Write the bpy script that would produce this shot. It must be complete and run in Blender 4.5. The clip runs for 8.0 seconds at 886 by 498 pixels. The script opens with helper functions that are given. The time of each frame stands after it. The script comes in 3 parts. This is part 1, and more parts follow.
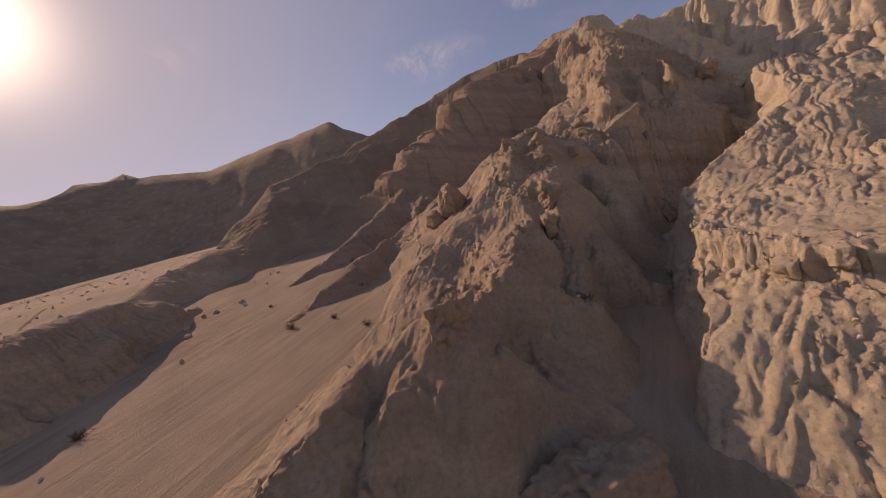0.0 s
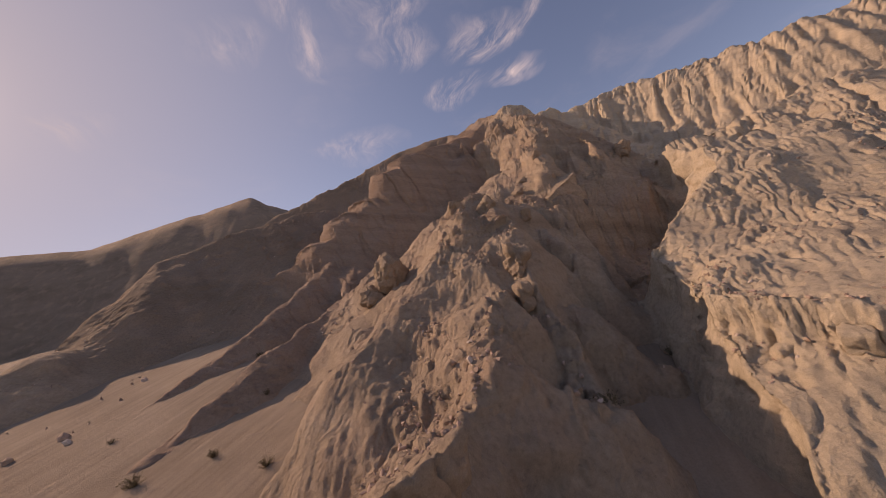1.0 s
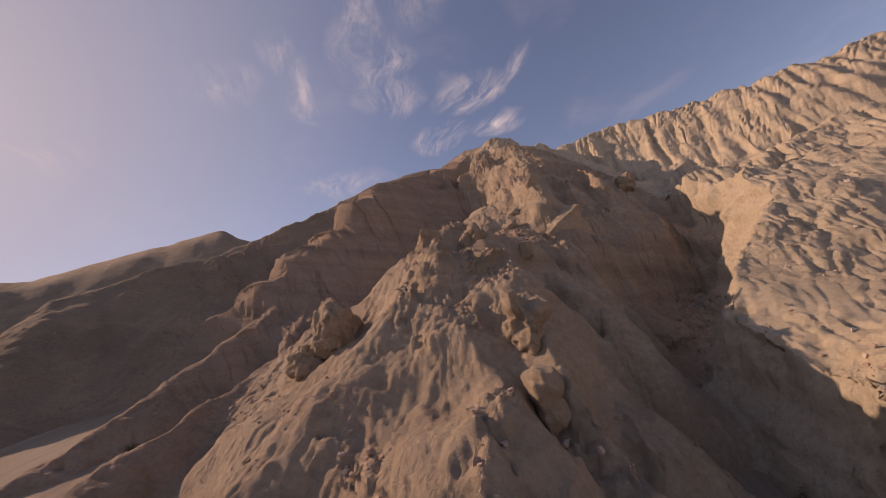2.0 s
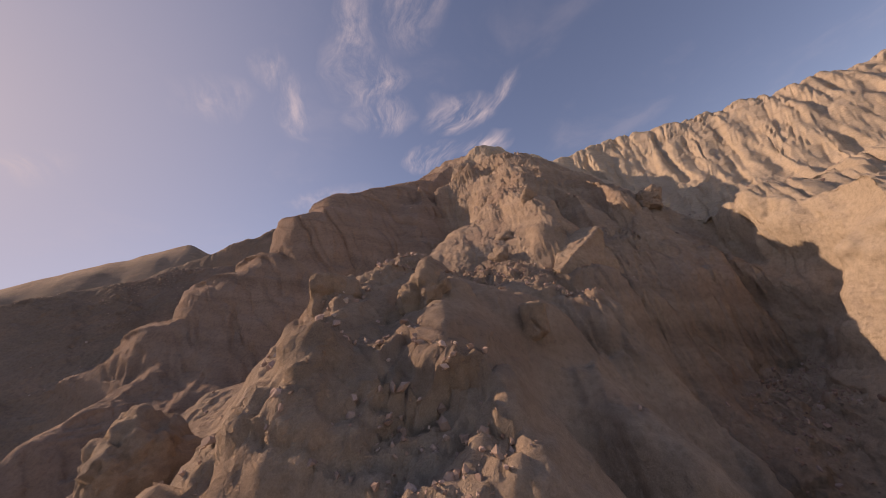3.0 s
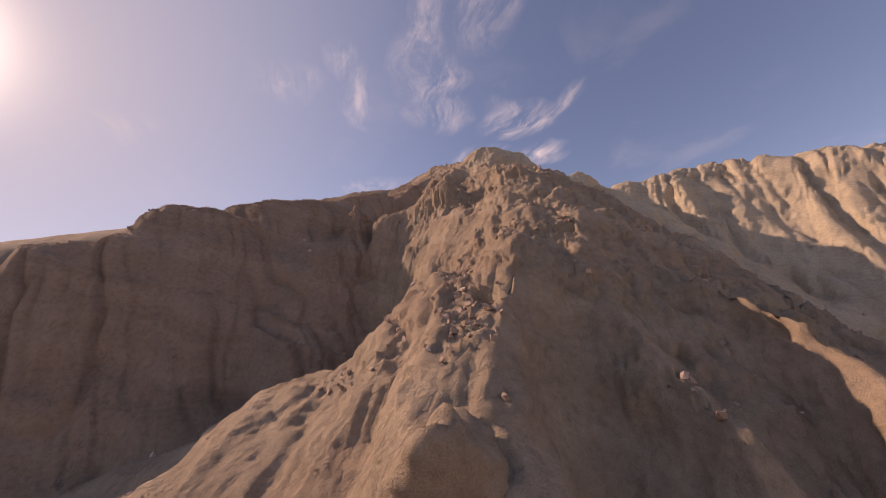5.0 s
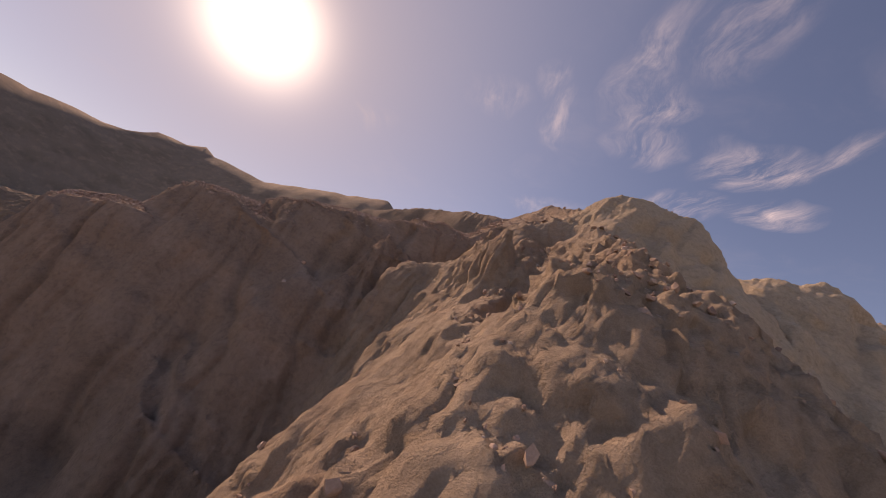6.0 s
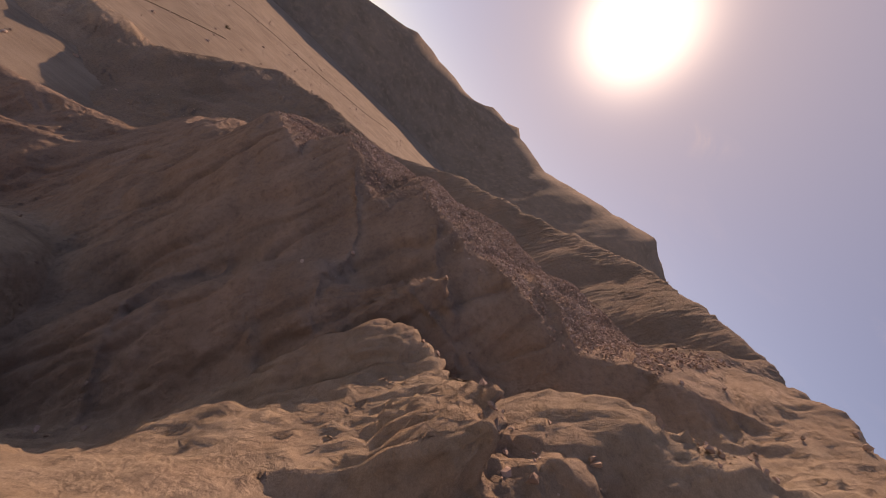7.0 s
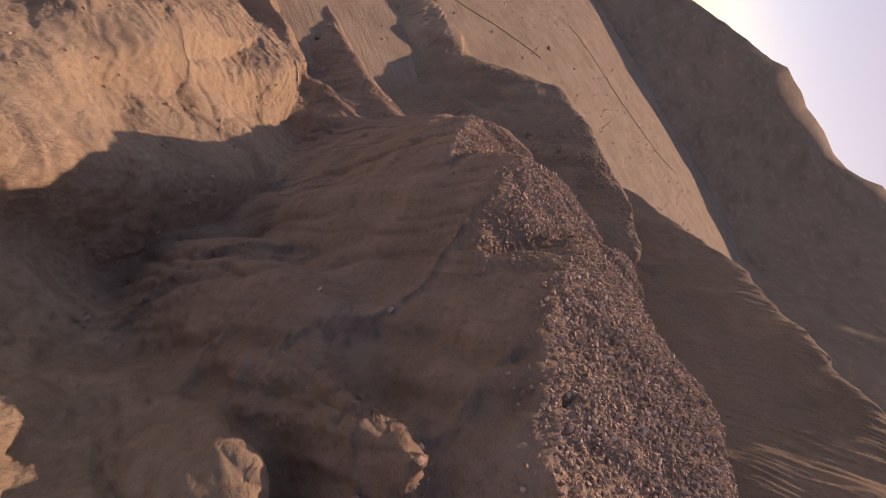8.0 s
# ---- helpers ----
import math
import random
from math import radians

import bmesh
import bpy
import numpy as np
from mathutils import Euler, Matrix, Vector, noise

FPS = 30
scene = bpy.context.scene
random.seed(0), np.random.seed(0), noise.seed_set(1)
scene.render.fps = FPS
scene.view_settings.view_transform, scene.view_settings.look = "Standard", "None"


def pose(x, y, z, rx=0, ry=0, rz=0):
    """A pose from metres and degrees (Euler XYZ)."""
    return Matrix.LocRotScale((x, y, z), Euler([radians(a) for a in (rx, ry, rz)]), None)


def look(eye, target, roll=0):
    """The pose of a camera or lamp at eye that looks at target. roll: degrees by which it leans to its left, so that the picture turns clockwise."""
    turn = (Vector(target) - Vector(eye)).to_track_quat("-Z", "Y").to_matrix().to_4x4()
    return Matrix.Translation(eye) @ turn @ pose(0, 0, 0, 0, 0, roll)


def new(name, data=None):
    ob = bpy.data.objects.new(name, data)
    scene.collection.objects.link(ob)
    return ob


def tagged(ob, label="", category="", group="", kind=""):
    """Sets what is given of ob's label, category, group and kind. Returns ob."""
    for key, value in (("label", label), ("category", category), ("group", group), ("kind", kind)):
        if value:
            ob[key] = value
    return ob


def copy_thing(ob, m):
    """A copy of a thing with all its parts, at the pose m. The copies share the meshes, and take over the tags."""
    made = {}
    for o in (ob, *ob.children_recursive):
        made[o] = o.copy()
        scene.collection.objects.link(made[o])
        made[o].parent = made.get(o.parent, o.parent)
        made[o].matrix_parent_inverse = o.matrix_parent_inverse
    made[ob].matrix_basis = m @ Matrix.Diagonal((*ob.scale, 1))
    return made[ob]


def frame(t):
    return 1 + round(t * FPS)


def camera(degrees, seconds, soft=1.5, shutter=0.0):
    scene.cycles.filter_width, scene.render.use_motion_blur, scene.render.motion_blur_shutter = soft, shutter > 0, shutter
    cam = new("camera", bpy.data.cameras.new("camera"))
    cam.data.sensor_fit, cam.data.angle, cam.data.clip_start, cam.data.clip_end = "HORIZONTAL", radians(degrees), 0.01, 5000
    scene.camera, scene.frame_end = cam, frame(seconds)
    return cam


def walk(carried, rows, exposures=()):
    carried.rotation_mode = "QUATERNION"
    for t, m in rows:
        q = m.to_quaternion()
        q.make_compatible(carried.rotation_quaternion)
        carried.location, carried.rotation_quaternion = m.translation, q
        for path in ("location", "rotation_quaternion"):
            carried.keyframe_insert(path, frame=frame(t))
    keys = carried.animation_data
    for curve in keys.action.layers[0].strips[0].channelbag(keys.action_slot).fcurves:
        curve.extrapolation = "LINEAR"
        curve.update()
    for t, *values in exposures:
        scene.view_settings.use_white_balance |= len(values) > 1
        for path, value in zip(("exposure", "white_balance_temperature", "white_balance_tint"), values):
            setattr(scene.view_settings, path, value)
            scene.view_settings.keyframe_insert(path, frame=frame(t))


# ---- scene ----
cam = camera(105.9, 8.0, soft=0.6)
METRES, EYE, TILT, LEAN, TURN = 60.0, 20.0, 0.0, 12.5, 0.0
ROWS = [
    (0.0, 0.0, 0.0, 0.0, 0.0, -0.0, 0.0),
    (0.5, -0.0097, 0.0331, -0.0001, -8.16, 6.76, 2.29),
    (1.0, -0.0077, 0.0747, 0.0057, -11.32, 12.63, 3.25),
    (2.5, 0.0503, 0.2218, 0.0569, -15.92, 21.27, 2.2),
    (3.0, 0.0807, 0.2766, 0.092, -16.84, 22.33, 2.3),
    (3.5, 0.1152, 0.329, 0.1331, -17.18, 21.93, 2.03),
    (4.0, 0.1515, 0.3765, 0.1772, -17.29, 21.43, 1.09),
    (5.5, 0.2661, 0.5065, 0.3186, -7.68, 22.09, -18.58),
    (6.0, 0.2912, 0.5513, 0.3705, 5.03, 17.9, -34.09),
    (6.5, 0.2984, 0.5951, 0.4229, 27.56, 2.92, -51.36),
    (7.0, 0.284, 0.6379, 0.4629, 72.47, -35.67, -61.47),
    (7.5, 0.2508, 0.6747, 0.4844, 116.88, -72.29, -53.11),
    (8.0, 0.2028, 0.6996, 0.4811, 138.51, -85.59, -37.46),
]
walk(cam, [(t, pose(0, 0, EYE, TILT, LEAN, TURN) @ pose(METRES * x, METRES * y, METRES * z, 90 + pitch, roll, yaw)) for t, x, y, z, yaw, pitch, roll in ROWS],
     [(0.0, -0.03, 8900, 35), (1.0, 0.05, 8700, 34), (2.5, 0.08, 8500, 34), (4.0, 0.22, 8400, 34), (5.5, 0.3, 8500, 37), (6.0, 0.06, 8600, 37), (6.5, 0.08, 8800, 38), (7.5, 0.14, 9100, 38), (8.0, 0.34, 9100, 38)])

# ---- light ----
SUN_AZ, SUN_EL = -54.0, 35.0     # degrees right of +y, and above the horizon
SUN_DIR = Vector((math.sin(radians(SUN_AZ)) * math.cos(radians(SUN_EL)), math.cos(radians(SUN_AZ)) * math.cos(radians(SUN_EL)), math.sin(radians(SUN_EL))))
GLARE_DIR = Vector((math.sin(radians(SUN_AZ)), math.cos(radians(SUN_AZ)), math.tan(radians(SUN_EL - 3.0)))).normalized()     # centre of the painted sun glare, set 3 degrees below the lamp
SUN_STRENGTH, SKY_STRENGTH = 3.5, 0.118

sun = new("sun", bpy.data.lights.new("sun", "SUN"))
sun.data.energy, sun.data.angle, sun.data.color = SUN_STRENGTH, radians(0.6), (1.0, 0.86, 0.68)
sun.matrix_world = look((0, 0, 300), Vector((0, 0, 300)) - SUN_DIR)


class Nodes:
    """Short names for building a node tree."""
    def __init__(self, tree):
        self.tree = tree
        tree.nodes.clear()

    def add(self, kind, **values):
        node = self.tree.nodes.new(kind)
        for key, value in values.items():
            if key in node.inputs.keys():
                self.put(node.inputs[key], value)
            else:
                setattr(node, key, value)
        return node

    def put(self, socket, value):
        if isinstance(value, bpy.types.NodeSocket):
            self.tree.links.new(value, socket)
        elif isinstance(value, bpy.types.Node):
            self.tree.links.new(value.outputs[0], socket)
        else:
            socket.default_value = value

    def math(self, op, a, b=0.0, c=0.0, clamp=False):
        node = self.tree.nodes.new("ShaderNodeMath")
        node.operation, node.use_clamp = op, clamp
        for socket, value in zip(node.inputs, (a, b, c)):
            self.put(socket, value)
        return node.outputs[0]

    def vec(self, op, a, b=(0, 0, 0), out=0):
        node = self.tree.nodes.new("ShaderNodeVectorMath")
        node.operation = op
        for socket, value in zip(node.inputs, (a, b)):
            self.put(socket, value)
        return node.outputs[out]

    def mix(self, f, a, b, blend="MIX"):
        node = self.tree.nodes.new("ShaderNodeMix")
        node.data_type, node.blend_type = "RGBA", blend
        self.put(node.inputs[0], f), self.put(node.inputs[6], a), self.put(node.inputs[7], b)
        return node.outputs[2]

    def noise(self, where, scale, detail=4.0, rough=0.55, stretch=None, out=0):
        if stretch:
            where = self.vec("MULTIPLY", where, stretch)
        node = self.tree.nodes.new("ShaderNodeTexNoise")
        self.put(node.inputs["Vector"], where)
        self.put(node.inputs["Scale"], scale), self.put(node.inputs["Detail"], detail), self.put(node.inputs["Roughness"], rough)
        return node.outputs[out]

    def ramp(self, f, *stops):
        node = self.tree.nodes.new("ShaderNodeValToRGB")
        self.put(node.inputs[0], f)
        while len(node.color_ramp.elements) < len(stops):
            node.color_ramp.elements.new(0.5)
        for element, (at, colour) in zip(node.color_ramp.elements, stops):
            element.position, element.color = at, (*colour, 1) if len(colour) == 3 else colour
        return node.outputs[0]

    def smooth(self, x, lo, hi):
        node = self.tree.nodes.new("ShaderNodeMapRange")
        node.interpolation_type = "SMOOTHSTEP"
        self.put(node.inputs[0], x), self.put(node.inputs[1], lo), self.put(node.inputs[2], hi)
        return node.outputs[0]


# small torn clouds on a plane high over the place: x, y, width, depth, thickness
CLOUDS = [(0.21, 0.74, 0.07, 0.2, 0.5), (0.27, 0.94, 0.1, 0.13, 0.7), (-0.05, 0.91, 0.06, 0.1, 0.5), (0.03, 1.08, 0.06, 0.13, 0.6), (0.31, 1.13, 0.12, 0.09, 0.65),
          (0.65, 1.08, 0.17, 0.13, 0.8), (0.78, 0.93, 0.06, 0.16, 0.4), (0.64, 1.42, 0.15, 0.12, 0.9), (0.93, 1.33, 0.13, 0.1, 0.8), (-0.9, 1.39, 0.16, 0.09, 0.5), (0.12, 1.8, 0.25, 0.16, 0.5), (-0.27, 1.04, 0.14, 0.1, 0.45), (0.38, 0.6, 0.1, 0.16, 0.4)]


def make_world():
    world = bpy.data.worlds.new("sky")
    world.use_nodes = True
    scene.world = world
    n = Nodes(world.node_tree)
    sky = n.add("ShaderNodeTexSky", sky_type="NISHITA", sun_disc=False, sun_elevation=radians(SUN_EL), sun_rotation=radians(SUN_AZ), altitude=200.0, air_density=1.0, dust_density=0.2, ozone_density=3.0)
    way = n.vec("NORMALIZE", n.add("ShaderNodeTexCoord").outputs["Generated"])
    # thin torn clouds, on a plane high over the place
    parts = n.add("ShaderNodeSeparateXYZ", Vector=way)
    up = n.math("MAXIMUM", parts.outputs[2], 0.04)
    plane = n.add("ShaderNodeCombineXYZ", X=n.math("DIVIDE", parts.outputs[0], up), Y=n.math("DIVIDE", parts.outputs[1], up))
    torn = n.noise(plane, 1.6, 3.0, 0.5, out=1)
    swept = n.vec("ADD", plane, n.vec("MULTIPLY", n.vec("SUBTRACT", torn, (0.5, 0.5, 0.5)), (0.5, 0.5, 0.0)))
    wisp = n.noise(swept, 6.0, 9.0, 0.7, (1.5, 0.45, 1.0))
    cover = 0.0
    for cx, cy, wide, deep, much in CLOUDS:
        off = n.vec("MULTIPLY", n.vec("SUBTRACT", swept, (cx, cy, 0)), (0.8 / wide, 0.75 / deep, 0))
        puff = n.math("SUBTRACT", 1.0, n.vec("LENGTH", off, out=1), clamp=True)
        cover = n.math("MAXIMUM", cover, n.math("MULTIPLY", puff, much))
    cover = n.math("MULTIPLY", cover, n.math("MULTIPLY", n.smooth(wisp, 0.38, 0.78), 1.3))
    cover = n.math("ADD", cover, n.math("MULTIPLY", n.smooth(n.noise(swept, 1.3, 6.0, 0.6), 0.5, 0.8), 0.12))
    cover = n.math("MULTIPLY", cover, n.smooth(parts.outputs[2], 0.05, 0.3))
    colour = n.mix(cover, sky.outputs[0], (6.5, 6.2, 6.4, 1))
    # a pale veil, the sun's glare and a warm ring, painted into the sky colour
    near = n.math("MAXIMUM", n.vec("DOT_PRODUCT", way, tuple(GLARE_DIR), out=1), 0.0)
    colour = n.mix(n.math("MULTIPLY", n.math("POWER", near, 4.0), 0.8), colour, (3.0, 3.35, 4.1, 1))
    disc, ring = n.math("MULTIPLY", n.math("POWER", near, 190.0), 15.0), n.math("MULTIPLY", n.math("POWER", near, 34.0), 0.85)
    for tint, much in (((1.0, 0.96, 0.8), disc), ((1.0, 0.8, 0.45), ring)):
        colour = n.mix(1.0, colour, n.mix(1.0, (*tint, 1), n.add("ShaderNodeCombineColor", Red=much, Green=much, Blue=much), "MULTIPLY"), "ADD")
    back = n.add("ShaderNodeBackground", Color=colour, Strength=SKY_STRENGTH)
    n.tree.links.new(back.outputs[0], n.add("ShaderNodeOutputWorld").inputs[0])


make_world()

# ---- materials ----


def surface(name, build, rough=0.95, bump=0.6):
    material = bpy.data.materials.new(name)
    material.use_nodes = True
    n = Nodes(material.node_tree)
    where = n.add("ShaderNodeTexCoord").outputs["Object"]
    colour, height = build(n, where)
    shader = n.add("ShaderNodeBsdfPrincipled", Roughness=rough)
    n.put(shader.inputs["Base Color"], colour)
    shader.inputs["Specular IOR Level"].default_value = 0.15
    if height is not None:
        b = n.add("ShaderNodeBump", Strength=bump, Distance=0.15)
        n.put(b.inputs["Height"], height)
        n.put(shader.inputs["Normal"], b.outputs[0])
    n.tree.links.new(shader.outputs[0], n.add("ShaderNodeOutputMaterial").inputs[0])
    return material


def bands(n, layer, pale, mid, dark):
    return n.ramp(layer, (0.3, dark), (0.46, mid), (0.62, pale))


def rock_look(n, where):
    tone = n.add("ShaderNodeSeparateColor", Color=n.add("ShaderNodeAttribute", attribute_name="tone").outputs[0])
    coarse = n.noise(where, 0.35, 5.0, 0.6)
    bed = n.vec("DOT_PRODUCT", n.vec("ADD", where, n.vec("MULTIPLY", n.noise(where, 0.6, 3.0, 0.5, out=1), (1.2, 1.2, 1.2))), (0.25, -0.3, 0.9), out=1)
    layer = n.noise(n.add("ShaderNodeCombineXYZ", X=bed, Y=coarse), 1.1, 4.0, 0.6)
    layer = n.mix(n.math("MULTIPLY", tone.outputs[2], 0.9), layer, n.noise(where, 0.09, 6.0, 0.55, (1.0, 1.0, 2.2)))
    grain = n.noise(where, 6.0, 10.0, 0.74)
    fine = n.noise(where, 45.0, 3.0, 0.6)
    colour = bands(n, layer, (0.43, 0.335, 0.255), (0.37, 0.285, 0.215), (0.3, 0.23, 0.175))
    colour = n.mix(tone.outputs[1], colour, bands(n, layer, (0.36, 0.265, 0.21), (0.3, 0.22, 0.173), (0.24, 0.175, 0.138)))
    # darker bands on the back slope and the distant hills
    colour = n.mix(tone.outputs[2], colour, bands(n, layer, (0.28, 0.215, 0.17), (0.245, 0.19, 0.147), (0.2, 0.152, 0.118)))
    colour = n.mix(n.math("MULTIPLY", n.smooth(coarse, 0.46, 0.7), 0.6), colour, (0.37, 0.265, 0.2, 1))
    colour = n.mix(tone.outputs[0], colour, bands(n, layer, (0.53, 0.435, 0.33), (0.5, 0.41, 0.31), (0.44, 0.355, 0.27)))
    colour = n.mix(0.55, colour, n.ramp(grain, (0.28, (0.5, 0.49, 0.48)), (0.48, (1.03, 1.03, 1.03)), (0.7, (1.38, 1.37, 1.35))), "MULTIPLY")
    colour = n.mix(0.4, colour, n.ramp(fine, (0.3, (0.72, 0.71, 0.7)), (0.7, (1.28, 1.28, 1.27))), "MULTIPLY")
    gritty = n.math("ABSOLUTE", n.math("SUBTRACT", n.noise(where, 9.0, 6.0, 0.7), 0.5))
    pits = n.add("ShaderNodeTexVoronoi", Scale=14.0, Vector=n.vec("ADD", where, n.vec("MULTIPLY", n.noise(where, 8.0, 3.0, 0.6, out=1), (0.15, 0.15, 0.15))))
    height = n.math("ADD", n.math("MULTIPLY", grain, 1.3), n.math("ADD", n.math("MULTIPLY", fine, 0.6), n.math("MULTIPLY", layer, n.math("MULTIPLY_ADD", tone.outputs[2], -0.35, 0.4))))
    height = n.math("ADD", height, n.math("ADD", n.math("MULTIPLY", gritty, -1.1), n.math("MULTIPLY", pits.outputs[0], -0.08)))
    pebbles = n.add("ShaderNodeTexVoronoi", Scale=8.0, Randomness=1.0, Vector=n.vec("ADD", where, n.vec("MULTIPLY", n.noise(where, 5.0, 2.0, 0.5, out=1), (0.2, 0.2, 0.2))))
    patchy = n.smooth(n.noise(where, 0.45, 3.0, 0.5), 0.42, 0.6)
    height = n.math("ADD", height, n.math("MULTIPLY", n.math("MULTIPLY", pebbles.outputs[0], -0.6), patchy))
    return colour, height


def sand_look(n, where):
    coarse = n.noise(where, 0.2, 5.0, 0.6)
    lanes = n.add("ShaderNodeCombineXYZ", X=n.vec("DOT_PRODUCT", where, (2.2, -1.5, 0.0), out=1), Y=n.vec("DOT_PRODUCT", where, (0.12, 0.18, 0.1), out=1))
    streak = n.noise(lanes, 0.8, 6.0, 0.65)
    grain = n.noise(where, 14.0, 6.0, 0.7)
    colour = n.ramp(n.math("ADD", n.math("MULTIPLY", coarse, 0.5), n.math("MULTIPLY", streak, 0.5)), (0.36, (0.25, 0.195, 0.15)), (0.62, (0.37, 0.295, 0.23)))
    colour = n.mix(0.4, colour, n.ramp(grain, (0.3, (0.65, 0.64, 0.63)), (0.7, (1.2, 1.19, 1.18))), "MULTIPLY")
    return colour, n.math("ADD", grain, n.math("MULTIPLY", streak, 2.0))


ROCK = surface("weathered_sandstone", rock_look, bump=0.7)
SAND = surface("dusty_sand", sand_look)

# ---- terrain ----
PERM = np.random.RandomState(5).permutation(256)
PERM = np.concatenate([PERM, PERM, PERM])
GRAD = np.random.RandomState(7).normal(size=(256, 3))
GRAD = (GRAD / np.linalg.norm(GRAD, axis=1)[:, None]).astype(np.float32)


def perlin(x, y, z):
    """Gradient noise on arrays, about -0.7 to 0.7."""
    xi, yi, zi = np.floor(x), np.floor(y), np.floor(z)
    fx, fy, fz = (x - xi).astype(np.float32), (y - yi).astype(np.float32), (z - zi).astype(np.float32)
    xi, yi, zi = xi.astype(np.int64) & 255, yi.astype(np.int64) & 255, zi.astype(np.int64) & 255
    u, v, w = (f * f * f * (f * (f * 6 - 15) + 10) for f in (fx, fy, fz))
    total = 0.0
    for i in (0, 1):
        for j in (0, 1):
            for k in (0, 1):
                g = GRAD[PERM[PERM[PERM[xi + i] + yi + j] + zi + k]]
                dot = g[:, 0] * (fx - i) + g[:, 1] * (fy - j) + g[:, 2] * (fz - k)
                total = total + dot * (u if i else 1 - u) * (v if j else 1 - v) * (w if k else 1 - w)
    return total


def fbm(x, y, z, octaves, gain=0.5, ridged=False):
    total, amp, k = 0.0, 1.0, 1.0
    for o in range(octaves):
        value = perlin(x * k + 17.3 * o, y * k - 9.1 * o, z * k + 5.7 * o)
        total = total + amp * (0.5 - 2 * np.abs(value) if ridged else value)
        amp, k = amp * gain, k * 2.03
    return total


def smoothstep(x, lo, hi):
    f = np.clip((x - lo) / (hi - lo), 0, 1)
    return f * f * (3 - 2 * f)


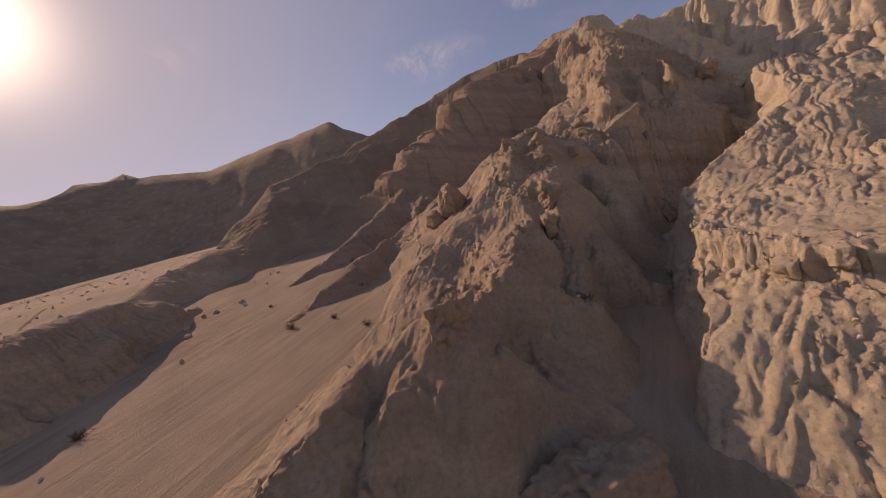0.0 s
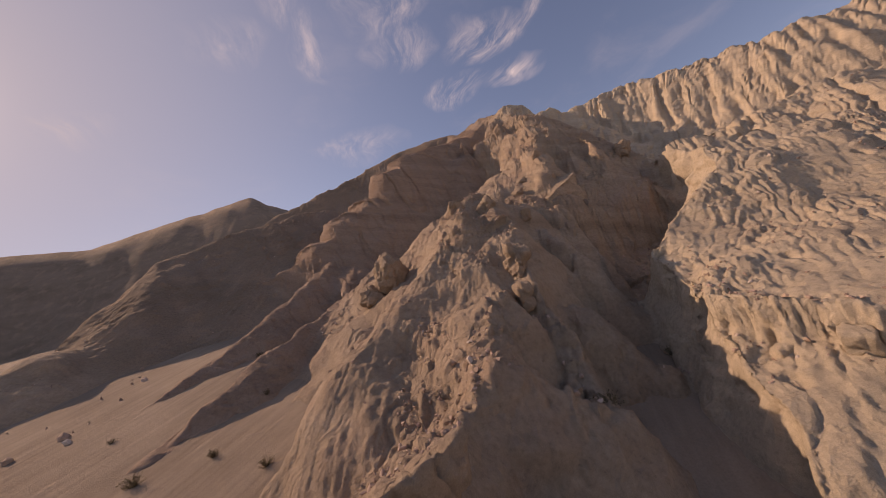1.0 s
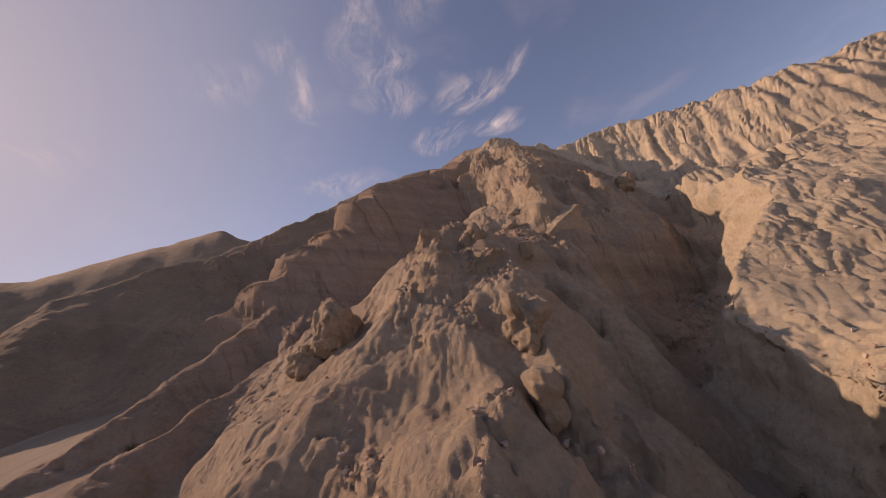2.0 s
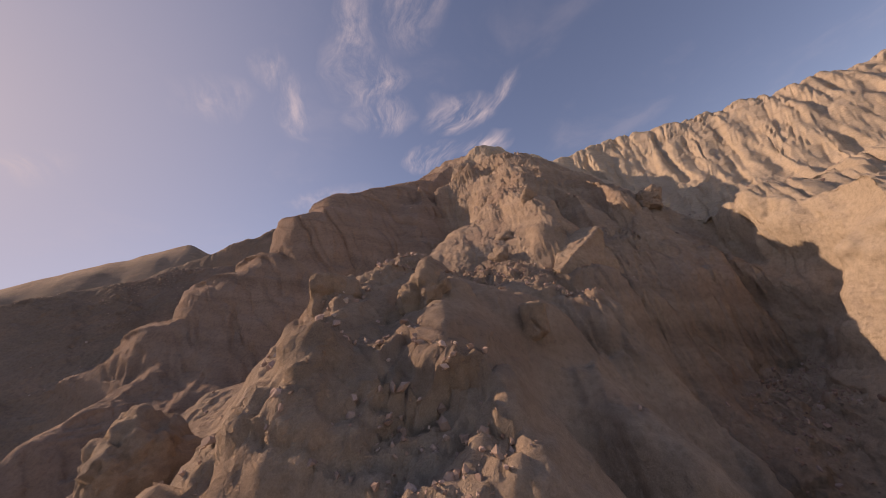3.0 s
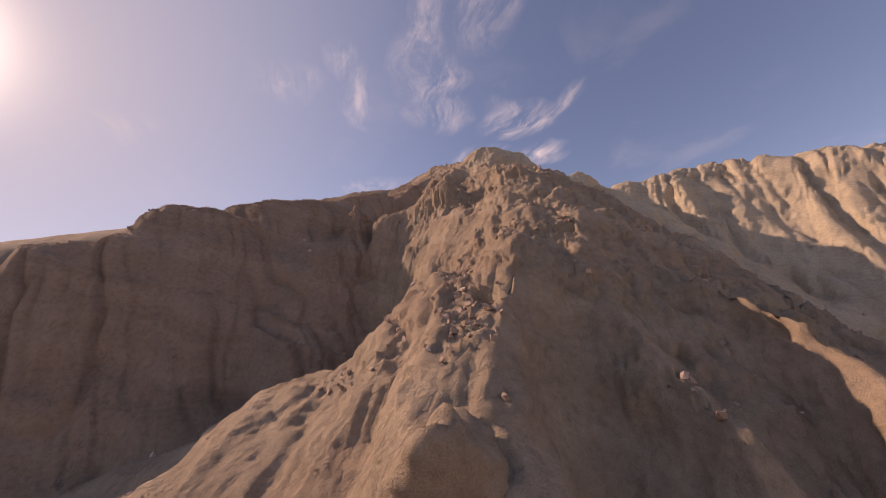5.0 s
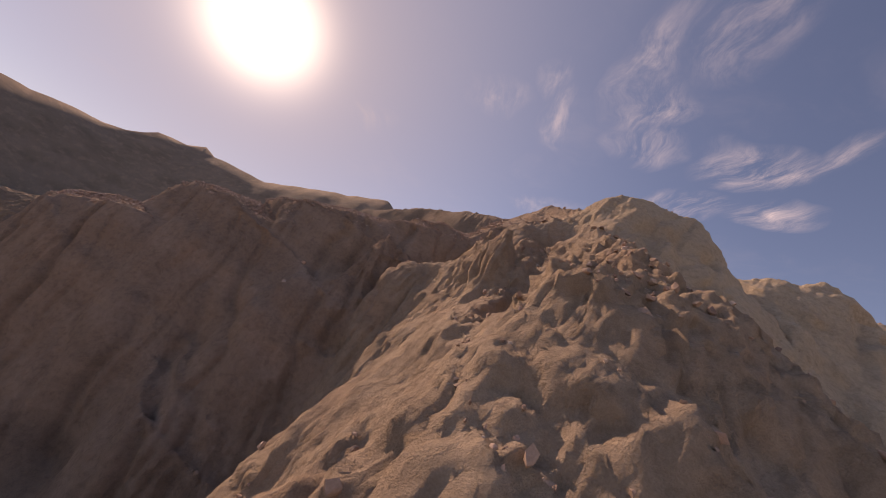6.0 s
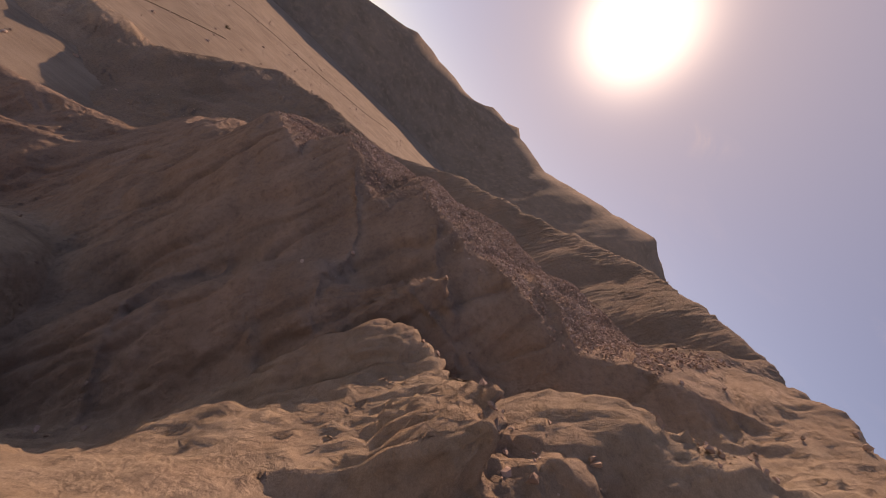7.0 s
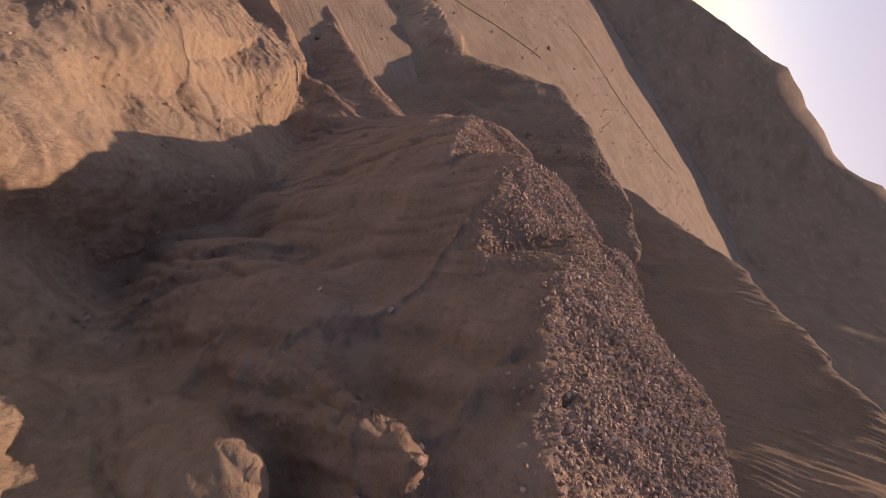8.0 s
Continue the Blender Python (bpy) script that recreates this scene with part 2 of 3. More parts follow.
# Crest lines of the ridges: name, part of the land, nodes x y z along the crest, steepness to the left and to the right of
# that way, how blunt the crest is, and depth and spacing of the rills on the flanks.
CRESTS = [
    ("spine_low", "ridge", [(-16.0, -6.0, 8.5), (-9.0, 2.0, 13.0), (-5.0, 7.0, 15.9), (-2.9, 10.0, 17.5), (-0.6, 9.8, 18.0), (2.5, 13.7, 18.1), (4.0, 16.7, 20.6), (4.8, 18.0, 20.7), (6.1, 20.2, 22.3), (7.7, 20.3, 23.2), (8.9, 24.2, 26.0)], 0.58, 2.46, 0.5, 0.15, 2.0),
    ("spine_mid", "ridge", [(8.4, 24.9, 25.7), (11.7, 26.6, 26.1), (15.2, 28.1, 26.4), (17.9, 29.9, 30.0), (18.7, 32.4, 32.8), (20.4, 34.7, 35.7), (22.1, 37.2, 37.0), (21.6, 39.7, 39.1), (22.6, 42.1, 41.1), (22.3, 44.7, 44.1), (25.0, 46.3, 46.3), (23.2, 49.8, 47.9), (22.2, 52.1, 47.6)], 1.87, 2.59, 0.6, 0.4, 2.2),
    ("shoulder", "ridge", [(14.6, 35.7, 31.4), (10.5, 31.8, 28.9), (8.7, 27.9, 28.3), (6.4, 25.5, 26.5), (6.0, 21.9, 24.6), (2.6, 21.1, 22.4), (-0.8, 18.1, 19.9), (-4.0, 17.2, 17.0)], 1.05, 0.85, 0.5, 0.2, 2.0),
    ("west_rib", "ridge", [(17.0, 35.2, 32.1), (13.7, 34.4, 30.8), (9.0, 33.9, 29.4), (5.2, 35.0, 26.6), (1.5, 35.0, 25.6)], 0.67, 1.05, 0.5, 0.4, 2.0),
    ("east_rib", "ridge", [(22.7, 37.9, 38.4), (24.0, 36.1, 37.7), (24.2, 35.2, 36.0), (24.1, 31.8, 33.0), (23.5, 29.8, 30.9), (21.6, 28.0, 26.6), (21.4, 26.0, 22.0)], 2.8, 2.8, 0.3, 0.4, 1.8),
    ("mid_rib", "ridge", [(22.5, 37.9, 38.3), (22.9, 35.6, 36.9), (21.7, 33.9, 34.4), (21.5, 31.1, 32.0)], 2.6, 2.6, 0.25, 0.3, 1.2),
    ("buttress_a", "ridge", [(6.3, 22.4, 24.8), (7.3, 20.2, 22.1), (8.2, 18.2, 19.2), (9.2, 16.2, 16.5)], 2.2, 2.4, 0.8, 0.3, 1.4),
    ("buttress_b", "ridge", [(8.9, 25.3, 26.1), (11.3, 24.3, 25.3), (11.6, 21.2, 21.4), (12.4, 19.8, 17.5)], 2.3, 2.6, 0.8, 0.3, 1.4),
    ("buttress_c", "ridge", [(12.0, 27.0, 26.5), (13.6, 25.2, 25.2), (14.8, 23.4, 21.5), (15.6, 22.0, 18.0)], 2.3, 2.6, 0.8, 0.3, 1.4),
    ("foot_rib", "ridge", [(2.5, 13.3, 18.8), (2.3, 10.9, 15.4), (2.6, 8.0, 13.8), (3.4, 5.5, 11.5)], 1.2, 1.39, 0.8, 0.3, 1.4),
    ("slab_rib", "ridge", [(19.2, 31.9, 31.2), (18.9, 28.5, 27.2), (18.8, 27.3, 25.8), (18.3, 25.5, 20.0)], 2.24, 2.43, 0.4, 0.4, 1.6),
    ("flank_rib", "ridge", [(18.6, 36.4, 35.2), (16.7, 36.8, 32.9), (11.8, 39.7, 31.0), (8.9, 36.5, 28.5)], 0.84, 0.8, 1.4, 0.4, 1.6),
    ("dome", "ridge", [(25.4, 46.2, 45.6), (24.6, 43.6, 43.7), (25.3, 39.9, 41.2), (23.4, 39.2, 40.4), (22.2, 38.0, 38.7)], 1.32, 1.93, 0.9, 0.3, 1.6),
    ("crag", "ridge", [(21.9, 42.2, 42.4), (19.6, 44.2, 41.3), (18.5, 44.1, 40.65), (18.1, 44.1, 40.15)], 3.6, 3.2, 0.25, 0.2, 1.0),
    ("lump", "ridge", [(21.8, 41.4, 39.9), (20.2, 42.1, 38.7), (19.6, 41.9, 38.0)], 3.2, 2.9, 0.4, 0.2, 1.0),
    ("block", "spur", [(20.5, 46.2, 41.8), (18.4, 46.2, 41.2), (16.8, 45.4, 42.0)], 2.85, 2.8, 0.4, 0.3, 1.0),
    ("apron", "spur", [(23.1, 43.8, 42.4), (19.3, 45.3, 39.3), (15.0, 44.7, 39.0), (11.9, 45.4, 35.1)], 3.22, 0.54, 1.6, 0.5, 2.0),
    ("wall", "spur", [(21.9, 52.7, 47.8), (19.1, 52.4, 45.7), (16.3, 51.4, 45.0), (12.4, 50.7, 44.3), (9.5, 49.3, 42.5), (6.6, 47.8, 40.4), (4.2, 47.5, 37.7), (0.8, 47.3, 35.9), (-3.0, 47.0, 33.0), (-9.9, 48.5, 29.9), (-20.0, 50.0, 25.5)], 3.26, 1.15, 0.5, 0.2, 2.6),
    ("nose", "spur", [(1.5, 43.5, 31.5), (-0.7, 41.0, 28.2), (-2.1, 35.1, 23.4), (-6.5, 27.7, 20.9), (-12.2, 21.3, 16.9)], 1.02, 1.06, 0.3, 0.2, 2.0),
    ("nose_b", "spur", [(0.0, 44.6, 32.0), (-3.2, 41.0, 28.0), (-8.3, 34.5, 23.6), (-13.5, 28.5, 19.6), (-17.0, 25.0, 17.0)], 1.24, 0.68, 0.4, 0.4, 2.0),
    ("back", "back", [(22.6, 52.2, 48.1), (19.8, 54.3, 47.4), (20.8, 59.5, 51.2), (12.1, 65.0, 52.1), (1.6, 67.7, 49.0), (-12.0, 68.0, 44.8), (-22.0, 67.0, 37.0), (-34.0, 64.0, 26.0)], 2.4, 0.9, 0.8, 0.7, 4.0),
    ("fold_a", "back", [(18.6, 60.5, 46.0), (14.0, 60.8, 41.5), (7.0, 60.0, 37.5), (1.0, 57.0, 34.5), (-8.7, 54.2, 30.5), (-21.6, 47.8, 25.5)], 1.7, 0.8, 0.6, 0.4, 2.5),
    ("fold_d", "back", [(1.6, 67.0, 46.5), (-6.0, 64.0, 40.0), (-16.7, 58.4, 31.6), (-29.7, 47.9, 25.8)], 1.9, 0.9, 0.6, 0.4, 3.5),
    ("fold_b", "back", [(-12.0, 68.0, 44.8), (-24.5, 61.0, 35.0), (-36.0, 53.0, 27.0)], 1.9, 0.9, 0.8, 0.4, 4.5),
    ("fold_c", "back", [(-3.0, 57.5, 40.0), (-8.0, 55.0, 39.2), (-14.0, 52.0, 37.5), (-21.6, 47.8, 34.3), (-25.0, 45.0, 30.0), (-27.0, 43.5, 26.0)], 1.1, 1.1, 0.6, 0.4, 2.5),
    ("outlier", "outlier", [(-22.4, 42.4, 24.8), (-24.9, 37.0, 25.4), (-27.0, 33.0, 23.4)], 1.0, 0.83, 1.2, 0.3, 2.5),
    ("knoll", "knoll", [(-21.3, 27.2, 19.5), (-22.0, 25.2, 20.8), (-23.2, 21.8, 21.2), (-24.4, 19.3, 20.6), (-27.0, 17.0, 18.6), (-31.0, 13.0, 15.0)], 1.3, 0.9, 1.0, 0.3, 2.0),
    ("saddle", "hillside", [(25.6, 46.1, 46.9), (27.7, 46.2, 46.5), (28.8, 47.4, 45.0), (33.9, 47.4, 46.3)], 1.38, 1.69, 0.8, 0.6, 1.6),
    ("east", "hillside", [(35.4, 48.0, 45.9), (39.9, 50.8, 47.2), (48.5, 47.9, 49.0), (58.2, 31.9, 43.5), (69.0, 25.0, 43.5), (85.0, 5.0, 42.0), (95.0, -30.0, 40.0), (80.0, -80.0, 30.0)], 0.55, 1.2, 0.8, 0.7, 1.7),
    ("far", "far", [(-47.0, 186.2, 102.4), (-116.3, 185.8, 90.3), (-167.6, 186.7, 98.4)], 1.5, 0.6, 4.0, 1.5, 40.0),
    ("far_west", "far", [(-165.1, 185.1, 99.9), (-178.5, 150.1, 82.5), (-181.5, 107.4, 71.9), (-182.2, 61.0, 47.0), (-197.0, 42.0, 43.0), (-226.0, -16.0, 33.0), (-300.0, -80.0, 15.0)], 1.15, 0.6, 4.0, 3.0, 22.0),
]
# The gully at the foot of the eastern hillside: beyond this line it drops away under the ridge.
GULLY = [(-20.0, -40.0), (-6.0, -8.0), (5.2, 7.8), (9.3, 13.0), (13.8, 18.6), (22.0, 19.7), (25.9, 23.2), (28.8, 27.7), (29.6, 33.0), (27.5, 41.0), (23.0, 46.0)]
# The brink of the cliff on the eastern flank of the ridge, above the gully.
BRINK = [(14.6, 28.1), (15.3, 27.5), (16.5, 27.45), (18.5, 27.5), (19.4, 27.0), (20.6, 27.9), (22.4, 27.7), (23.6, 27.1), (24.8, 28.0)]
# A broken step in that hillside.
LEDGE = [(12.2, 8.0), (11.0, 10.2), (10.4, 12.4), (10.2, 14.2), (11.2, 16.5)]
# How far the eastern hillside falls, by the distance from its crest.
EAST_FALL = ((0, 9, 18, 27, 36, 45, 400), (0.0, 11.9, 18.8, 18.7, 25.8, 29.7, 297.0))


def sand_level(x, y):
    """The sandy floor that falls gently towards the south and the west."""
    z = 10.5 + 0.32 * y - 0.06 * np.logaddexp(0, (y - 44) / 2.0) * 4.0
    z = z - 0.03 * np.maximum(np.abs(x + 5) - 15, 0)
    low = -6.0
    return low + 5.0 * np.logaddexp(0, np.minimum((z - low) / 5.0, 60))


def line_side(x, y, line):
    """Distance from a broken line, positive to the left of its way."""
    best = np.full(x.shape, 1e9)
    out = np.zeros_like(best)
    for (ax, ay), (bx, by) in zip(line, line[1:]):
        ex, ey = bx - ax, by - ay
        u = np.clip(((x - ax) * ex + (y - ay) * ey) / (ex * ex + ey * ey), 0, 1)
        d = np.hypot(x - ax - u * ex, y - ay - u * ey)
        closer = d < best
        best = np.where(closer, d, best)
        out = np.where(closer, np.sign(ex * (y - ay) - ey * (x - ax)) * d, out)
    return out


def crest_height(x, y, nodes, left, right, blunt, rill, gap, foot=None, strict=0.0, level=0.0, floor=None):
    best = np.full(x.shape, -1e4)
    along0 = 0.0
    for (ax, ay, az), (bx, by, bz) in zip(nodes, nodes[1:]):
        ex, ey = bx - ax, by - ay
        length = math.hypot(ex, ey)
        u = np.clip(((x - ax) * ex + (y - ay) * ey) / length ** 2, 0, 1)
        px, py = x - ax - u * ex, y - ay - u * ey
        d = np.sqrt(px * px + py * py)
        side = smoothstep((ex * (y - ay) - ey * (x - ax)) / length, -1.0, 1.0)
        steep = right + (left - right) * side
        if strict:     # past its ends a crest falls away no less steeply than this
            past = np.maximum(np.maximum(-1, (px * ex + py * ey) / length), -(px * ex + py * ey) / length)
            steep = steep + (np.maximum(strict, steep) - steep) * smoothstep(past / (d + 0.5), 0.0, 0.5)
        s = along0 + u * length
        bench = level * side     # a sloping bench along the left of the crest
        off = np.maximum(d - bench, 0)
        fall = np.sqrt(off * off + blunt * blunt) - blunt
        fall = fall * steep if foot is None else np.interp(fall, *foot) * (1 - side) + fall * left * side
        top = az + u * (bz - az) - fall - 0.4 * np.minimum(d, bench)
        hot = np.flatnonzero(top > np.maximum(floor, best) - 4.0)     # only where it may show
        open_foot = 1.0 if foot is None else 1 - 0.75 * smoothstep(d[hot], 20, 30)     # the rills die out on the lower hillside
        groove = np.abs(perlin(s[hot] / gap, d[hot] * 0.09 / gap + 3.1, np.full(len(hot), az))) * 2
        top[hot] -= rill * open_foot * (0.45 - groove) * smoothstep(d[hot], 0.3, 3.5) * 1.6 * (1 + (np.maximum(right, 1.0) - 1) * (1 - side[hot]))
        best = np.maximum(best, top)
        along0 += length
    return best


def axis(lo, hi, step, low, high, growth):
    """Grid lines: even between lo and hi, wider and wider out to low and high."""
    inner = list(np.arange(lo, hi + step, step))
    for sign, end, limit in ((1, hi, high), (-1, lo, low)):
        at, gap, outer = end, step, []
        while abs(at - end) < abs(limit - end):
            gap *= growth if abs(at - end) < 42 else 1.07
            at += sign * gap
            outer.append(at)
        inner = inner + outer if sign > 0 else outer[::-1] + inner
    return np.array(inner)


def mesh_from(name, co, quads, normals=None):
    """A mesh of the quads, with only the vertices that they use."""
    used, flat = np.unique(quads, return_inverse=True)
    me = bpy.data.meshes.new(name)
    me.vertices.add(len(used))
    me.vertices.foreach_set("co", co[used].astype(np.float32).ravel())
    me.loops.add(quads.size)
    me.loops.foreach_set("vertex_index", flat.ravel().astype(np.int32))
    me.polygons.add(len(quads))
    me.polygons.foreach_set("loop_start", np.arange(0, quads.size, 4, dtype=np.int32))
    me.polygons.foreach_set("use_smooth", np.ones(len(quads), dtype=bool))
    me.update(calc_edges=True)
    if normals is not None:
        me.normals_split_custom_set_from_vertices(normals[used].astype(np.float32))
    return me


def grid_quads(nx, ny):
    i = np.arange(nx * ny).reshape(ny, nx)
    return np.stack([i[:-1, :-1], i[:-1, 1:], i[1:, 1:], i[1:, :-1]], -1).reshape(-1, 4)


def grid_normals(co, nx, ny):
    g = co.reshape(ny, nx, 3)
    n = np.cross(np.gradient(g, axis=1), np.gradient(g, axis=0))
    return (n / np.linalg.norm(n, axis=2)[..., None]).reshape(-1, 3)


STEP = 0.075


def cells(p, size, seed):
    """Cracked blocks: for each point a height from its block's own tilted face, and the distance to the next block."""
    q = p / size
    base = np.floor(q).astype(np.int64)
    f1 = np.full(len(q), 9.0, dtype=np.float32)
    f2 = f1.copy()
    face = np.zeros(len(q), dtype=np.float32)
    for i in (-1, 0, 1):
        for j in (-1, 0, 1):
            for k in (-1, 0, 1):
                c = base + (i, j, k)
                h = PERM[PERM[PERM[(c[:, 0] + seed) & 255] + (c[:, 1] & 255)] + (c[:, 2] & 255)]
                off = q - c - (0.5 + 0.42 * GRAD[h] / 0.8)
                d = np.sqrt((off * off).sum(1)).astype(np.float32)
                tilt = (off * GRAD[(h + 91) & 255]).sum(1) + 0.6 * GRAD[(h + 37) & 255][:, 0]
                closer = d < f1
                f2 = np.where(closer, f1, np.minimum(f2, d))
                face = np.where(closer, tilt, face)
                f1 = np.where(closer, d, f1)
    return face, f2 - f1


def build_land():
    xs, ys = axis(-9, 31, STEP, -2600, 2600, 1.018), axis(7, 53, STEP, -2600, 2600, 1.018)
    nx, ny = len(xs), len(ys)
    x, y = (a.ravel() for a in np.meshgrid(xs, ys))
    zero = np.zeros_like(x)
    span = np.maximum(np.abs(x - 10) - 25, np.abs(y - 30) - 28)
    near = 1 - smoothstep(span, 0, 60)
    # the crests wander a little, less so towards the top
    calm = 1 - 0.7 * smoothstep(y, 33, 39)
    wx = x + 1.1 * perlin(x / 7, y / 7, zero + 1.5) + near * calm * 0.8 * perlin(x / 2.3, y / 2.3, zero + 4.5) + near * calm * 0.16 * perlin(x / 0.9, y / 0.9, zero + 31.5)
    wy = y + 1.1 * perlin(x / 7, y / 7, zero + 8.5) + near * calm * 0.8 * perlin(x / 2.3, y / 2.3, zero + 12.5) + near * calm * 0.16 * perlin(x / 0.9, y / 0.9, zero + 41.5)
    sand = sand_level(x, y) + 0.25 * perlin(x / 9, y / 9, zero) + 0.05 * perlin(x / 1.5, y / 4, zero)
    side = np.maximum(line_side(wx, wy, GULLY), 0)
    beyond = np.maximum(-line_side(wx, wy, [node[:2] for node in CRESTS[0][2][:-1] + CRESTS[1][2]]) - 0.4, 0)
    drop = 7.0 * (1 - np.exp(-2.6 * side / 7.0)) + 0.4 * side
    over = np.maximum(-line_side(x + 0.3 * perlin(x / 0.8, y / 0.8, zero + 51.5), y + 0.5 * perlin(x / 1.1, zero + 2.5, zero + 55.5), BRINK), 0)
    cliff = 3.4 * smoothstep(over, 0, 0.9) * np.exp(-np.maximum(over - 1.0, 0) / 6.0) * smoothstep(x, 14.4, 15.4) * smoothstep(x, 25.5, 24.4)
    cliff = cliff + 1.1 * np.exp(-((x - 16.9) / 1.6) ** 2 - ((y - 28.3 - 0.25 * (x - 16.9)) / 0.8) ** 2)     # the bed of the slab
    heights, floor = [], sand - 2.0
    for row in CRESTS:
        h = crest_height(wx, wy, *row[2:], foot=EAST_FALL if row[0] == "east" else None, strict={"wall": 2.0, "back": 2.6, "crag": 6.0, "lump": 6.0, "shoulder": 1.1, "spine_low": 1.05}.get(row[0], 0.0), level=4.6 if row[0] == "wall" else 0.0, floor=floor)
        h = h - (drop if row[1] == "hillside" else 2.0 * beyond if row[0] in ("shoulder", "west_rib", "flank_rib") else 0)
        h = h - cliff if row[1] == "ridge" else h
        floor = np.maximum(floor, h)
        heights.append(h)
    stack = np.array(heights)
    which = stack.argmax(0)
    # rounded meeting of neighbours
    k = 3.0
    top = stack.max(0)
    weight = np.exp(np.clip((stack - top) * k, -50, 0))
    rock = top + np.log(weight.sum(0)) / k
    weight = np.exp(np.clip((stack - top) * 1.2, -50, 0))
    weight = weight / weight.sum(0)
    kinds = np.array([row[1] for row in CRESTS])
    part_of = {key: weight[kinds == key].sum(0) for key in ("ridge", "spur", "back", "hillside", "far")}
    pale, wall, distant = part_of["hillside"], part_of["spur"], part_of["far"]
    # beds that stand out on the flanks
    bed = rock * 0.9 + 0.25 * x - 0.3 * y + 1.5 * perlin(x / 12, y / 12, zero + 3.3)
    ledge = perlin(bed / 1.3, zero + 0.5, x / 25) + 0.6 * perlin(bed / 0.5, zero + 7.5, x / 18) + 0.3 * perlin(bed / 0.2, zero + 2.5, x / 9)
    rock = rock + near * 0.4 * ledge * (1 - distant) * (1 - 0.6 * pale) * (1 - 0.5 * part_of["back"]) * (1 + 0.5 * wall)
    off = line_side(wx, wy, LEDGE)
    rock = rock + 0.95 * pale * smoothstep(-off, -0.2, 0.25) * np.exp(-np.maximum(-off, 0) / 3.0) * smoothstep(y, 8.0, 9.5) * (1 - smoothstep(y, 14.5, 16))
    co = np.stack([x, y, rock], 1)
    n = grid_normals(co, nx, ny)
    flat = smoothstep(n[:, 2], 0.5, 0.85)
    patch = perlin(x / 4, y / 4, rock / 4 + 22) + 0.5 * perlin(x / 1.3, y / 1.3, rock / 1.3 + 61)
    rough = (0.22 + 0.88 * smoothstep(patch, -0.25, 0.3)) * (0.5 + 0.5 * flat) * (1 - 0.62 * pale) * (1 - 0.75 * wall)
    lee = smoothstep(line_side(x, y, [node[:2] for node in CRESTS[0][2][:-1] + CRESTS[1][2]]), 2.0, 4.5) * part_of["ridge"]
    craggy = sum(weight[i] for i, row in enumerate(CRESTS) if row[0] in ("crag", "lump", "block", "dome"))
    rough = rough * (1 - 0.7 * lee * (y < 41)) + 0.6 * craggy + 0.7 * pale * np.exp(-(off / 0.9) ** 2) * (y < 16)
    wob = 0.16 * np.stack([perlin(x / 0.7, y / 0.7, rock / 0.7 + o) for o in (0, 50, 90)], 1)
    lump = 0.35 * fbm(x / 3.2, y / 3.2, rock / 3.2, 2) + 0.8 * smoothstep(side, -0.5, 0.5) * (side > 0) * pale * fbm(x / 3, y / 3, rock / 3, 2)
    core = np.flatnonzero(span < 22)
    coarse = 1 - 0.55 * smoothstep(y[core], 29, 34)
    for size, amp, crack, seed in ((2.3, 0.22 * coarse, 0.05, 3), (0.85, 0.13 * coarse, 0.03, 11), (0.34, 0.09, 0.02, 29)):
        f, edge = cells((co[core] + wob[core]) * (1, 1, 0.75), size, seed)
        lump[core] += near[core] * (rough[core] * amp * f - crack * (rough[core] + 0.12 * pale[core]) * (1 - smoothstep(edge, 0, 0.1)))
    # grooves down the dip of the beds
    across = 0.83 * x - 0.55 * y + 0.6 * perlin(x / 2, y / 2, zero + 77)
    along = 0.55 * x + 0.83 * y
    groove = 0.3 - np.abs(perlin(across / 0.6, along / 4, rock / 5)) + 0.15 - 0.6 * np.abs(perlin(across / 0.23, along / 2.5, rock / 4))
    lump = lump + 0.14 * groove * near * (1 - wall) * (1 - 0.5 * pale)
    # narrow clefts down the steep face of the spur
    run = 0.77 * x + 0.64 * y + 0.5 * perlin(x / 1.5, y / 1.5, rock / 1.5 + 14)
    cleft = np.exp(-(perlin(run / 1.7, rock / 9, zero + 6.5) / 0.07) ** 2) + 0.5 * np.exp(-(perlin(run / 0.7, rock / 5, zero + 16.5) / 0.07) ** 2)
    lump = lump - 0.22 * cleft * wall * near * (1 - smoothstep(n[:, 2], 0.5, 0.75))
    # slots under small ledges on the pale hillside
    slot = smoothstep(perlin(across / 1.5, along / 2.6, rock / 1.1 + 40) + 0.4 * perlin(across / 0.5, along / 0.9, rock / 0.5 + 40), 0.3, 0.45)
    lump = lump - 0.2 * slot * pale * near
    # sharp rills that run down the pale hillside
    fallway = 0.83 * x + 0.56 * y
    level = 0.83 * y - 0.56 * x + 0.9 * perlin(x / 2.6, y / 2.6, zero + 23.5) + 0.35 * perlin(x / 0.8, y / 0.8, zero + 29.5)
    upper = smoothstep(x + 0.4 * y, 30, 44)
    rills = sum(depth * np.exp(-(perlin(level / gap, fallway / (5 * gap), zero + 9.5 * gap) / 0.1) ** 2) for gap, depth in ((2.4, 0.4 * upper), (1.1, 0.06 + 0.18 * upper), (0.5, 0.07 + 0.04 * upper)))
    steps = perlin(bed / 0.55, level / 6, fallway / 9) + 0.7 * perlin(bed / 0.21, level / 4, fallway / 6 + 5)
    open_slope = smoothstep(span, 90, 40)
    lump = lump + pale * open_slope * (0.14 * steps - rills * (0.35 + 0.9 * smoothstep(perlin(x / 6, y / 6, zero + 71), -0.25, 0.25)))
